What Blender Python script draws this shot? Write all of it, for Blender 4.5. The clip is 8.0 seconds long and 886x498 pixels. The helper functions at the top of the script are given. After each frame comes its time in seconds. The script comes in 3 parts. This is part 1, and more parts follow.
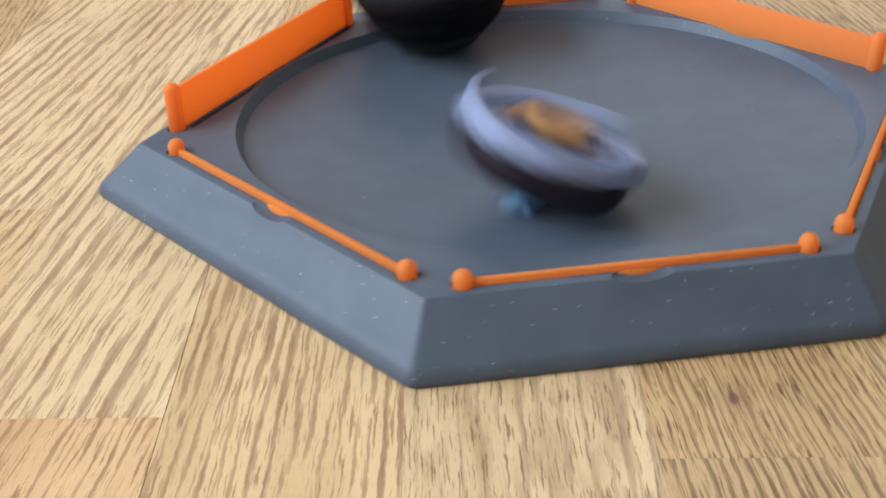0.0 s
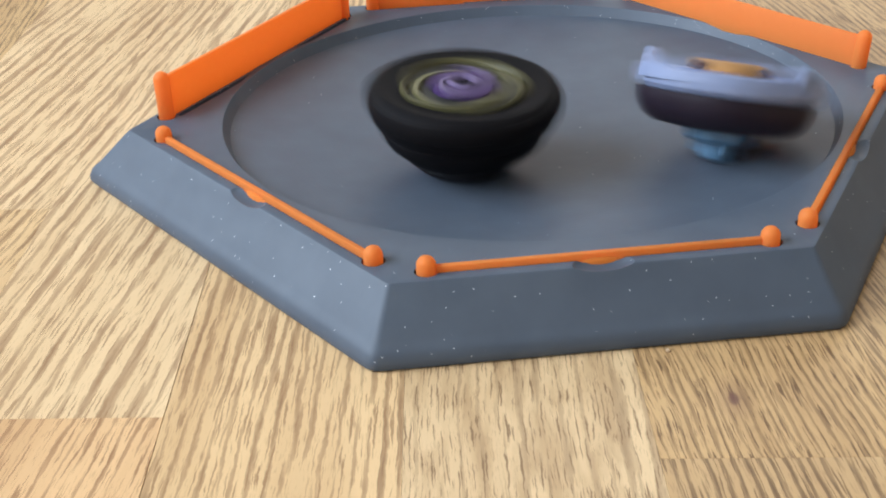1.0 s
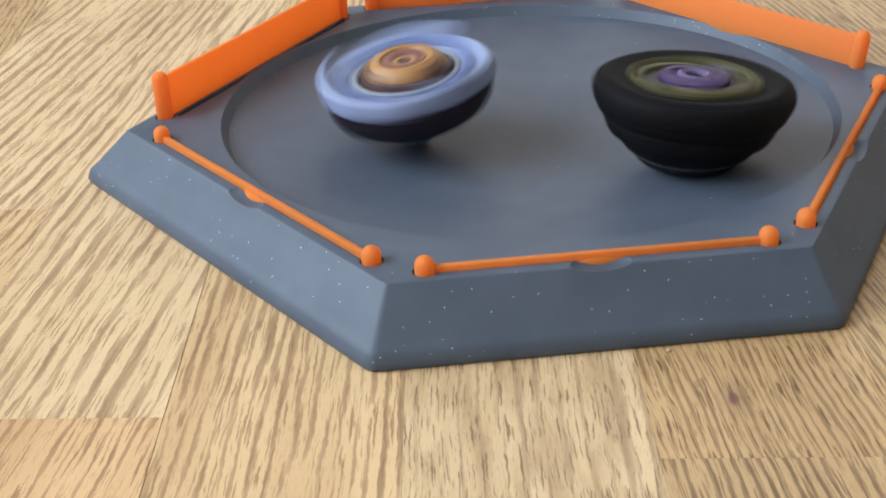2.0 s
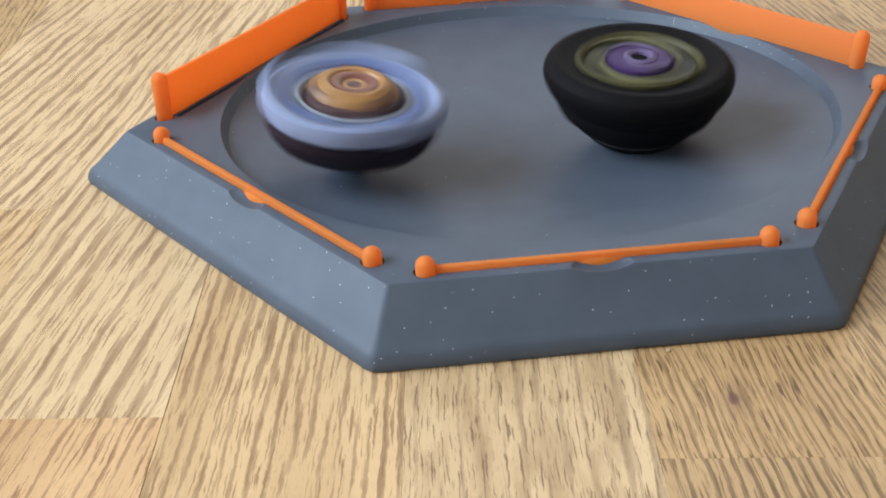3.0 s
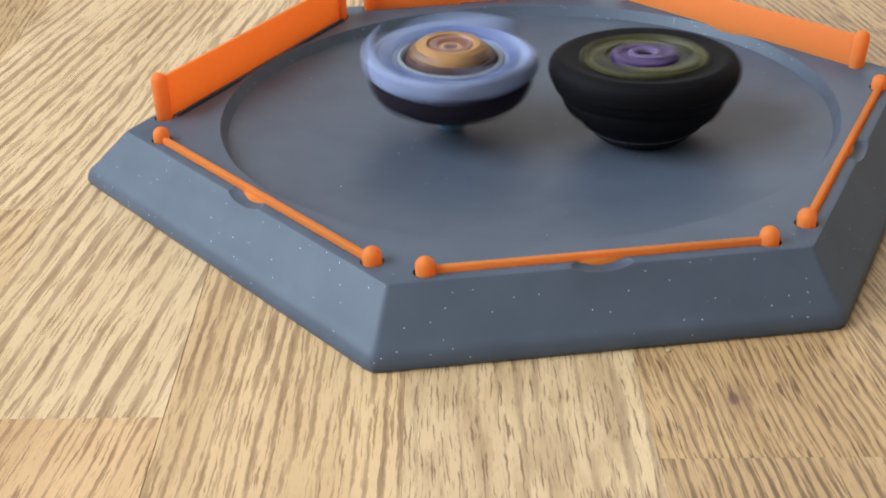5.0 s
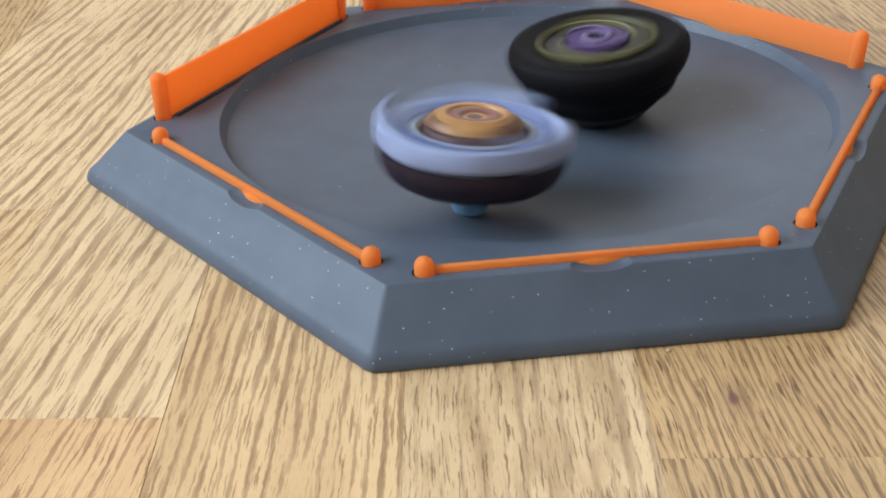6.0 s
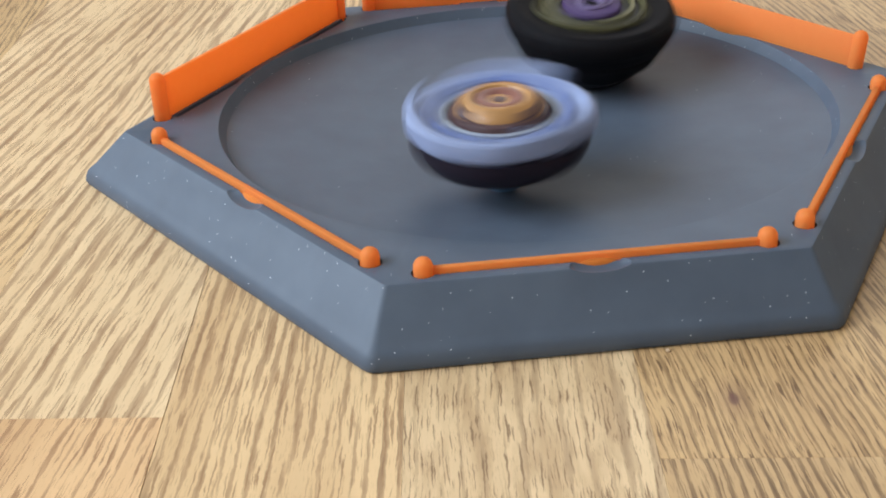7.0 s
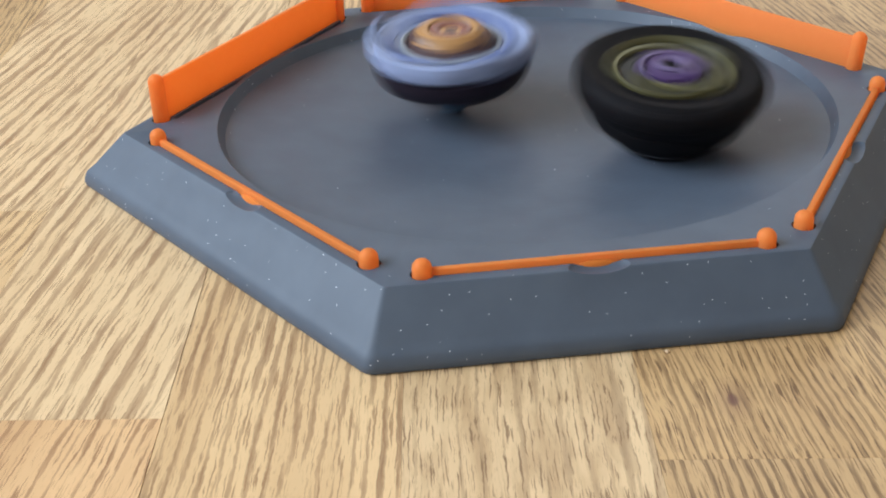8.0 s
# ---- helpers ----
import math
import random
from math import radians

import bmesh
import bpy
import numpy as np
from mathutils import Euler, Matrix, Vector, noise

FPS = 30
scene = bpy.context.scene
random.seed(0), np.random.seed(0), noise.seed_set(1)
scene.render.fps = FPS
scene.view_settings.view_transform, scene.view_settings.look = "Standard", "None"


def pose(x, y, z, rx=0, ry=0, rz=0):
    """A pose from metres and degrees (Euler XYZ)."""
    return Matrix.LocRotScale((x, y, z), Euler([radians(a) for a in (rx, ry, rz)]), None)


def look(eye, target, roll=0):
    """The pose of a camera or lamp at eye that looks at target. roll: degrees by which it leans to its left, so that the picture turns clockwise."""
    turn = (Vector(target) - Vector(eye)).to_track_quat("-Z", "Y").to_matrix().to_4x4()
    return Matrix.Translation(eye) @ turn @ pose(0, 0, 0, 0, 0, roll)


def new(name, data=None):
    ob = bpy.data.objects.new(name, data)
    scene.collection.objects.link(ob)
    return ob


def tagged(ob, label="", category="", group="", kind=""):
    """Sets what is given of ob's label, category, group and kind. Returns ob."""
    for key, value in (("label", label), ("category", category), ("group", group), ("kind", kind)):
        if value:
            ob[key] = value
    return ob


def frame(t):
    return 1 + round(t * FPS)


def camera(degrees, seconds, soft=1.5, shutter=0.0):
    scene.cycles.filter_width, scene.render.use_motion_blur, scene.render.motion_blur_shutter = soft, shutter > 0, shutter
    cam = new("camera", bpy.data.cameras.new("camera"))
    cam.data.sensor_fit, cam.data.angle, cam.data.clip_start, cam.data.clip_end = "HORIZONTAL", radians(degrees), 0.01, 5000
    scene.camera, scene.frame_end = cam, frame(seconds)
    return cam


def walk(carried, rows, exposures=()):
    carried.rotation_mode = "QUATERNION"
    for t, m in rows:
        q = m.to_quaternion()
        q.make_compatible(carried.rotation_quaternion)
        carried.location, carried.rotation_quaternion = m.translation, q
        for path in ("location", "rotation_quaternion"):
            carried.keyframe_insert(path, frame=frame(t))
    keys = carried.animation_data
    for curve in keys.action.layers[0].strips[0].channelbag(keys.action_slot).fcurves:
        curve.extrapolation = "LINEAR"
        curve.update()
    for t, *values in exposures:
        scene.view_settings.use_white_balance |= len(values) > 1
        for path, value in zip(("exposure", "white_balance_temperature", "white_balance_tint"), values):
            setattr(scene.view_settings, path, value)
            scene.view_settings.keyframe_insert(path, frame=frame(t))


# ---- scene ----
cam = camera(37.66, 8.0, soft=1.9, shutter=0.8)
STILL = pose(0, 0, 0.1466, 61.73, 2.18, 0)
walk(cam, [(0.0, STILL), (7.4, STILL), (8.0, pose(0, 0, 0.1466, 61.78, 2.18, -0.05))],
     [(0.0, 0.0), (0.3, 0.1), (0.7, 0.24), (1.0, 0.1), (1.4, 0.0), (8.0, 0.0)])

# ---------------------------------------------------------------- light
world = bpy.data.worlds.new("sky")
scene.world = world
world.use_nodes = True
wn = world.node_tree
sky = wn.nodes.new("ShaderNodeTexSky")
sky.sky_type, sky.sun_disc = "NISHITA", False
sky.sun_elevation, sky.sun_rotation = radians(38), radians(250)
wn.links.new(sky.outputs[0], wn.nodes["Background"].inputs[0])
wn.nodes["Background"].inputs[1].default_value = 0.1
scene.view_settings.exposure = 0.0


def window_lamp(name, eye, target, w, h, power, colour):
    data = bpy.data.lights.new(name, "AREA")
    data.shape, data.size, data.size_y, data.energy, data.color = "RECTANGLE", w, h, power, colour
    ob = new(name, data)
    ob.matrix_world = look(eye, target)
    return ob


window_lamp("unseen_window_light", (-1.32, 0.1, 1.12), (0, 0.1, 1.12), 1.7, 1.2, 66, (0.72, 0.85, 1.0))
# north window is added, unseen, to lift flat tops and give the bowl sheen
window_lamp("unseen_window_light", (0.5, 2.82, 1.5), (0.5, 0, 1.5), 1.5, 1.2, 12, (1.0, 0.93, 0.84))


# ---------------------------------------------------------------- materials
def shader(name, rough=0.5, metal=0.0, colour=(0.5, 0.5, 0.5)):
    m = bpy.data.materials.new(name)
    m.use_nodes = True
    b = m.node_tree.nodes["Principled BSDF"]
    b.inputs["Base Color"].default_value = (*colour, 1)
    b.inputs["Roughness"].default_value = rough
    b.inputs["Metallic"].default_value = metal
    return m, m.node_tree.nodes, m.node_tree.links, b


def node(nodes, kind, **sets):
    n = nodes.new(kind)
    for key, value in sets.items():
        n.inputs[key.replace("_", " ")].default_value = value
    return n


def ramp(nodes, stops):
    r = nodes.new("ShaderNodeValToRGB")
    els = r.color_ramp.elements
    while len(els) < len(stops):
        els.new(0.5)
    for e, (p, c) in zip(els, stops):
        e.position, e.color = p, (*c, 1)
    return r


def mixed(nodes, links, kind, fac, a, b):
    n = nodes.new("ShaderNodeMix")
    n.data_type, n.blend_type = "RGBA", kind
    for socket, value in ((n.inputs[0], fac), (n.inputs[6], a), (n.inputs[7], b)):
        if isinstance(value, (int, float)):
            socket.default_value = value
        elif isinstance(value, tuple):
            socket.default_value = (*value, 1)
        else:
            links.new(value, socket)
    return n.outputs[2]


def bump(nodes, links, b, height, strength, distance):
    n = node(nodes, "ShaderNodeBump", Strength=strength, Distance=distance)
    links.new(height, n.inputs["Height"])
    links.new(n.outputs[0], b.inputs["Normal"])


def oak(name, pale, mid, streak, density, spacing, soft=0.0, fine=1.0, mottle=0.0):
    m, nodes, links, b = shader(name, 0.45)
    b.inputs["Specular IOR Level"].default_value = 0.35
    info = nodes.new("ShaderNodeObjectInfo")
    uv = nodes.new("ShaderNodeUVMap")
    uv.uv_map = "grain"

    def scaled(vec, sx, sy):
        n = nodes.new("ShaderNodeMapping")
        n.inputs["Scale"].default_value = (sx, sy, 1)
        links.new(vec, n.inputs[0])
        return n.outputs[0]

    def noisy(vec, detail=2.0, distortion=0.0, rough=0.5):
        n = node(nodes, "ShaderNodeTexNoise", Scale=1, Detail=detail, Distortion=distortion, Roughness=rough)
        links.new(vec, n.inputs["Vector"])
        return n

    # the grain wanders sideways a little
    drift = noisy(scaled(uv.outputs[0], 45, 26), 2)
    wander = nodes.new("ShaderNodeVectorMath")
    wander.operation = "MULTIPLY_ADD"
    links.new(drift.outputs["Color"], wander.inputs[0])
    wander.inputs[1].default_value = (0.0032, 0.0, 0)
    links.new(uv.outputs[0], wander.inputs[2])
    # and its edges are ragged
    rag = noisy(scaled(uv.outputs[0], 900, 420), 2)
    torn = nodes.new("ShaderNodeVectorMath")
    torn.operation = "MULTIPLY_ADD"
    links.new(rag.outputs["Color"], torn.inputs[0])
    torn.inputs[1].default_value = (0.0007, 0.003, 0) if fine < 0.9 else (0.0003, 0.002, 0)
    links.new(wander.outputs[0], torn.inputs[2])
    v = torn.outputs[0]
    tone = noisy(scaled(v, 60, 7), 4).outputs[0]
    broken = noisy(scaled(v, 760 * fine, 44 * fine * (0.65 if mottle else 1)), 3, 0.25, 0.62).outputs[0]
    thin = noisy(scaled(v, 1900 * (1 + 0.25 * (soft > 0)), 62 + 25 * (soft > 0)), 3, 0.1).outputs[0]
    pores = noisy(scaled(v, 3000, 240), 2).outputs[0]
    flat = noisy(scaled(v, 70, 16), 2).outputs[0]
    lines = node(nodes, "ShaderNodeTexWave", Scale=spacing, Distortion=3.6, Detail=3)
    lines.inputs["Detail Scale"].default_value = 0.9
    links.new(scaled(v, 1, 0.06), lines.inputs["Vector"])
    base = ramp(nodes, [(0.34, mid), (0.62, pale)])
    links.new(tone, base.inputs[0])

    def summed(a, ka, k):
        n = nodes.new("ShaderNodeMath")
        n.operation = "MULTIPLY_ADD"
        links.new(a, n.inputs[0])
        n.inputs[1].default_value = ka
        if isinstance(k, float):
            n.inputs[2].default_value = k
        else:
            links.new(k, n.inputs[2])
        return n.outputs[0]

    # growth lines, broken into dashes, that crowd together here and there
    total = summed(lines.outputs[0], 0.26, summed(broken, 0.9, summed(flat, 0.3, density - 0.23)))
    s1 = ramp(nodes, [(0.52, (0, 0, 0)), (0.565, (0.42, 0.42, 0.42)), (0.66, (0.62, 0.62, 0.62)), (0.78, (0.9, 0.9, 0.9))])
    links.new(total, s1.inputs[0])
    s2 = ramp(nodes, [(0.565, (0, 0, 0)), (0.62, (0.85, 0.85, 0.85))])
    links.new(thin, s2.inputs[0])
    s3 = ramp(nodes, [(0.58, (0, 0, 0)), (0.70, (0.3, 0.3, 0.3))])
    links.new(pores, s3.inputs[0])
    ground = base.outputs[0]
    if mottle:
        # soft grey-brown clouds drawn out along the grain
        cloud = ramp(nodes, [(0.44, (0, 0, 0)), (0.66, (mottle, mottle, mottle))])
        links.new(noisy(scaled(v, 200, 34), 4, 0.4).outputs[0], cloud.inputs[0])
        ground = mixed(nodes, links, "MIX", cloud.outputs[0], ground, (0.62 * mid[0], 0.56 * mid[1], 0.5 * mid[2]))
    c = mixed(nodes, links, "MIX", s1.outputs[0], ground, tuple((1 - soft) * x + soft * y for x, y in zip(streak, mid)))
    c = mixed(nodes, links, "MIX", s2.outputs[0], c, streak if soft else tuple(0.8 * x + 0.2 * y for x, y in zip(streak, mid)))
    c = mixed(nodes, links, "MIX", s3.outputs[0], c, streak)
    each = ramp(nodes, [(0.0, (0.93, 0.92, 0.91)), (1.0, (1.0, 1.0, 1.0))])
    links.new(info.outputs["Random"], each.inputs[0])
    c = mixed(nodes, links, "MULTIPLY", 1.0, c, each.outputs[0])
    # one small knot with a darker swirl round it
    geo = nodes.new("ShaderNodeNewGeometry")
    off = nodes.new("ShaderNodeVectorMath")
    off.operation = "SUBTRACT"
    links.new(geo.outputs["Position"], off.inputs[0])
    off.inputs[1].default_value = (0.0525, 0.2107, 0)
    wob = nodes.new("ShaderNodeVectorMath")
    wob.operation = "MULTIPLY_ADD"
    links.new(drift.outputs["Color"], wob.inputs[0])
    wob.inputs[1].default_value = (0.004, 0.005, 0)
    links.new(off.outputs[0], wob.inputs[2])
    squash = nodes.new("ShaderNodeVectorMath")
    squash.operation = "MULTIPLY"
    links.new(wob.outputs[0], squash.inputs[0])
    squash.inputs[1].default_value = (1.0, 0.6, 0)
    size = nodes.new("ShaderNodeVectorMath")
    size.operation = "LENGTH"
    links.new(squash.outputs[0], size.inputs[0])
    knot = ramp(nodes, [(0.0, (0.95, 0.95, 0.95)), (0.14, (0.85, 0.85, 0.85)), (0.24, (0.3, 0.3, 0.3)), (0.8, (0, 0, 0))])
    grown = nodes.new("ShaderNodeMath")
    grown.operation = "MULTIPLY"
    grown.inputs[1].default_value = 165.0
    links.new(size.outputs["Value"], grown.inputs[0])
    links.new(grown.outputs[0], knot.inputs[0])
    c = mixed(nodes, links, "MIX", knot.outputs[0], c, (0.15, 0.07, 0.05))
    links.new(c, b.inputs["Base Color"])
    bump(nodes, links, b, total, 0.15, -0.0003)
    return m


def speckled_grey():
    m, nodes, links, b = shader("speckled_grey_print", 0.52)
    b.inputs["Specular IOR Level"].default_value = 0.39
    tc = nodes.new("ShaderNodeTexCoord")
    tone = node(nodes, "ShaderNodeTexNoise", Scale=90, Detail=4)
    links.new(tc.outputs["Object"], tone.inputs["Vector"])
    base = ramp(nodes, [(0.3, (0.065, 0.083, 0.112)), (0.7, (0.078, 0.099, 0.131))])
    links.new(tone.outputs[0], base.inputs[0])
    cell = node(nodes, "ShaderNodeTexVoronoi", Scale=560)
    links.new(tc.outputs["Object"], cell.inputs["Vector"])
    dot = nodes.new("ShaderNodeMath")
    dot.operation = "LESS_THAN"
    dot.inputs[1].default_value = 0.064
    links.new(cell.outputs["Distance"], dot.inputs[0])
    pick = nodes.new("ShaderNodeSeparateColor")
    links.new(cell.outputs["Color"], pick.inputs[0])
    rare = nodes.new("ShaderNodeMath")
    rare.operation = "GREATER_THAN"
    rare.inputs[1].default_value = 0.6
    links.new(pick.outputs[0], rare.inputs[0])
    both = nodes.new("ShaderNodeMath")
    both.operation = "MULTIPLY"
    links.new(dot.outputs[0], both.inputs[0])
    links.new(rare.outputs[0], both.inputs[1])
    # glints painted in: more flecks show on the sloping sides, few on flat skins
    geo = nodes.new("ShaderNodeNewGeometry")
    split = nodes.new("ShaderNodeSeparateXYZ")
    links.new(geo.outputs["Normal"], split.inputs[0])
    level = nodes.new("ShaderNodeMapRange")
    links.new(split.outputs[2], level.inputs[0])
    level.inputs["From Min"].default_value, level.inputs["From Max"].default_value = 0.8, 0.95
    level.inputs["To Min"].default_value, level.inputs["To Max"].default_value = 0.28, 0.90
    links.new(level.outputs[0], rare.inputs[1])
    c = mixed(nodes, links, "MIX", both.outputs[0], base.outputs[0], (0.75, 0.8, 0.86))
    links.new(c, b.inputs["Base Color"])
    # fine print layers
    wave = node(nodes, "ShaderNodeTexWave", Scale=1600, Distortion=0.3)
    wave.bands_direction = "Z"
    links.new(tc.outputs["Object"], wave.inputs["Vector"])
    bump(nodes, links, b, wave.outputs[0], 0.05, 0.0001)
    return m


def plastic(name, colour, rough=0.45, vary=0.12, scale=400, metal=0.0, spec=0.4):
    m, nodes, links, b = shader(name, rough, metal)
    b.inputs["Specular IOR Level"].default_value = spec
    tc = nodes.new("ShaderNodeTexCoord")
    n = node(nodes, "ShaderNodeTexNoise", Scale=scale, Detail=4)
    links.new(tc.outputs["Object"], n.inputs["Vector"])
    lo, hi = (tuple(min(1, v * k) for v in colour) for k in (1 - vary, 1 + vary))
    r = ramp(nodes, [(0.3, lo), (0.7, hi)])
    links.new(n.outputs[0], r.inputs[0])
    links.new(r.outputs[0], b.inputs["Base Color"])
    bump(nodes, links, b, n.outputs[0], 0.06, 0.0002)
    return m


PALE_OAK = oak("pale_oak", (0.78, 0.565, 0.325), (0.67, 0.465, 0.255), (0.27, 0.145, 0.07), 0.005, 70, 0.0, 0.62)
MID_OAK = oak("mid_oak", (0.74, 0.51, 0.27), (0.60, 0.39, 0.195), (0.24, 0.125, 0.058), -0.015, 105, 0.0, 0.8)
WARM_OAK = oak("warm_oak", (0.74, 0.475, 0.245), (0.60, 0.365, 0.18), (0.25, 0.12, 0.055), -0.03, 110, 0.0, 0.7)
BROWN_OAK = oak("brown_oak", (0.60, 0.395, 0.195), (0.47, 0.295, 0.14), (0.115, 0.058, 0.027), -0.025, 135, 0.0, 1.25)
BEIGE_OAK = oak("beige_oak", (0.72, 0.515, 0.292), (0.62, 0.428, 0.233), (0.20, 0.112, 0.054), -0.03, 80, 0.35, 0.62, 0.65)
TAN_OAK = oak("tan_oak", (0.63, 0.41, 0.195), (0.52, 0.325, 0.15), (0.12, 0.058, 0.026), -0.02, 170, 0.2, 1.5, 0.3)
GREY = speckled_grey()
ORANGE = plastic("orange_print", (1.0, 0.40, 0.115), 0.5, 0.03, spec=0.25)


def translucent(m, colour, share):
    """Lets a thin print pass light from behind."""
    nodes, links = m.node_tree.nodes, m.node_tree.links
    thin = nodes.new("ShaderNodeBsdfTranslucent")
    thin.inputs[0].default_value = (*colour, 1)
    mix = nodes.new("ShaderNodeMixShader")
    mix.inputs[0].default_value = share
    links.new(nodes["Principled BSDF"].outputs[0], mix.inputs[1])
    links.new(thin.outputs[0], mix.inputs[2])
    links.new(mix.outputs[0], nodes["Material Output"].inputs[0])


translucent(ORANGE, (1.0, 0.40, 0.10), 0.62)
# the grips' orange is darkened to carry the shade under the wall's edge
SHADED_ORANGE = plastic("shaded_orange_print", (0.60, 0.17, 0.03), 0.7, 0.03, spec=0.12)
SEAM = plastic("dark_seam", (0.10, 0.06, 0.03), 0.8)
PLASTER = plastic("white_plaster", (0.78, 0.76, 0.72), 0.9, 0.04, 20)
BEIGE_PLASTER = plastic("beige_plaster", (0.60, 0.56, 0.51), 0.9, 0.06, 20)
BLUE_WHITE = plastic("pale_blue_plastic", (0.22, 0.265, 0.41), 0.5, 0.3, 180)
GOLD = plastic("worn_gold_plastic", (0.38, 0.19, 0.065), 0.4, 0.35, 260)
BROWN = plastic("brown_red_plastic", (0.07, 0.035, 0.035), 0.45, 0.3)
DARK_METAL = plastic("dark_purple_metal", (0.016, 0.010, 0.018), 0.5, 0.2, spec=0.25)
SKY_TIP = plastic("clear_blue_plastic", (0.10, 0.20, 0.31), 0.3, 0.15)
FROST = plastic("frosted_plastic", (0.26, 0.28, 0.31), 0.45, 0.15)
BLACK = plastic("black_plastic", (0.0060, 0.0054, 0.0064), 0.65, 0.3, spec=0.08)
PALE_CRUMB = plastic("pale_crumb", (0.62, 0.46, 0.30), 0.8, 0.3, 2000)
DEEP_BLUE = plastic("deep_blue_plastic", (0.085, 0.125, 0.30), 0.4, 0.15)
RUSSET = plastic("russet_plastic", (0.20, 0.075, 0.055), 0.4, 0.25)
SILVER = plastic("dull_silver", (0.16, 0.16, 0.17), 0.4, 0.1, metal=0.6)
PURPLE = plastic("purple_plastic", (0.052, 0.026, 0.098), 0.5, 0.2, spec=0.2)
LILAC = plastic("lilac_plastic", (0.135, 0.10, 0.19), 0.5, 0.2, spec=0.2)
OLIVE = plastic("olive_gold_plastic", (0.058, 0.052, 0.020), 0.45, 0.3, spec=0.25)
PALE_OLIVE = plastic("pale_olive_plastic", (0.115, 0.105, 0.042), 0.4, 0.25, spec=0.3)
GREYISH = plastic("smoky_plastic", (0.024, 0.024, 0.022), 0.5, 0.3, spec=0.2)


# ---------------------------------------------------------------- mesh helpers
def mesh_of(name, bm, material, smooth=True):
    bmesh.ops.recalc_face_normals(bm, faces=bm.faces)
    me = bpy.data.meshes.new(name)
    bm.to_mesh(me)
    bm.free()
    me.materials.append(material)
    for p in me.polygons:
        p.use_smooth = smooth
    if smooth:
        me.set_sharp_from_angle(angle=radians(35))
    return me


def part(name, bm, material, parent, label="", smooth=True):
    ob = new(name, mesh_of(name, bm, material, smooth))
    ob.parent = parent
    return tagged(ob, label)


def lathe(bm, profile, n=72, closed=False, m=None, wobble=None):
    """Turns a profile of (radius, height) about z; wobble(angle, i) scales the radius."""
    rings = []
    for i, (r, z) in enumerate(profile):
        if r < 1e-6:
            rings.append([bm.verts.new((0, 0, z))])
            continue
        ring = []
        for k in range(n):
            a = 2 * math.pi * k / n
            s = wobble(a, i) if wobble else 1
            ring.append(bm.verts.new((r * s * math.cos(a), r * s * math.sin(a), z)))
        rings.append(ring)
    pairs = list(zip(rings, rings[1:])) + ([(rings[-1], rings[0])] if closed else [])
    for a, b in pairs:
        for k in range(n):
            j = (k + 1) % n
            if len(a) == 1 and len(b) == 1:
                continue
            if len(a) == 1:
                bm.faces.new((a[0], b[k], b[j]))
            elif len(b) == 1:
                bm.faces.new((a[k], a[j], b[0]))
            else:
                bm.faces.new((a[k], a[j], b[j], b[k]))
    if m:
        bmesh.ops.transform(bm, matrix=m, verts=bm.verts)
    return bm


def box(bm, x0, x1, y0, y1, z0, z1, m=None, bevel=0.0):
    made = bmesh.ops.create_cube(bm, size=1)["verts"]
    size = Matrix.Diagonal((x1 - x0, y1 - y0, z1 - z0, 1))
    place = Matrix.Translation(((x0 + x1) / 2, (y0 + y1) / 2, (z0 + z1) / 2)) @ size
    bmesh.ops.transform(bm, matrix=(m @ place) if m else place, verts=made)
    if bevel:
        edges = list({e for v in made for e in v.link_edges})
        bmesh.ops.bevel(bm, geom=edges, offset=bevel, segments=2, affect="EDGES", profile=0.5)
    return bm


# ---------------------------------------------------------------- the room
def room():
    bm = box(bmesh.new(), -2.2, 2.2, -2.0, 3.0, -0.03, -0.0095)
    floor = tagged(new("floor", mesh_of("floor", bm, SEAM, False)), "oak laminate floor of narrow strips", "floor", kind="structure")
    bm = box(bmesh.new(), -2.2, 2.2, -2.0, 3.0, 2.4, 2.5)
    tagged(new("ceiling", mesh_of("ceiling", bm, PLASTER, False)), "plain white plaster ceiling", "ceiling", kind="structure")
    # walls out of view, made darker than white so less light bounces back
    for name, (x0, x1, y0, y1) in (("wall_east", (2.0, 2.2, -2.0, 3.0)), ("wall_south", (-1.3, 2.0, -2.0, -1.8))):
        bm = box(bmesh.new(), x0, x1, y0, y1, -0.0095, 2.4)
        tagged(new(name, mesh_of(name, bm, BEIGE_PLASTER, False)), "unseen beige plaster wall toned down to cut bounce light", "wall", kind="structure")
    # window walls: four blocks round each opening; the north opening is added for its lamp
    bm = bmesh.new()
    for y0, y1, z0, z1 in ((-2.0, -0.8, -0.0095, 2.4), (1.0, 3.0, -0.0095, 2.4), (-0.8, 1.0, -0.0095, 0.47), (-0.8, 1.0, 1.77, 2.4)):
        box(bm, -1.5, -1.3, y0, y1, z0, z1)
    tagged(new("wall_west", mesh_of("wall_west", bm, PLASTER, False)), "unseen white plaster wall with a window opening", "wall", kind="structure")
    bm = bmesh.new()
    for x0, x1, z0, z1 in ((-1.3, -0.3, -0.0095, 2.4), (1.3, 2.0, -0.0095, 2.4), (-0.3, 1.3, -0.0095, 0.85), (-0.3, 1.3, 2.15, 2.4)):
        box(bm, x0, x1, 2.8, 3.0, z0, z1)
    tagged(new("wall_north", mesh_of("wall_north", bm, PLASTER, False)), "unseen white plaster wall with a window opening", "wall", kind="structure")
    return floor


FLOOR = room()

# ---------------------------------------------------------------- arena
DECK = 0.01558
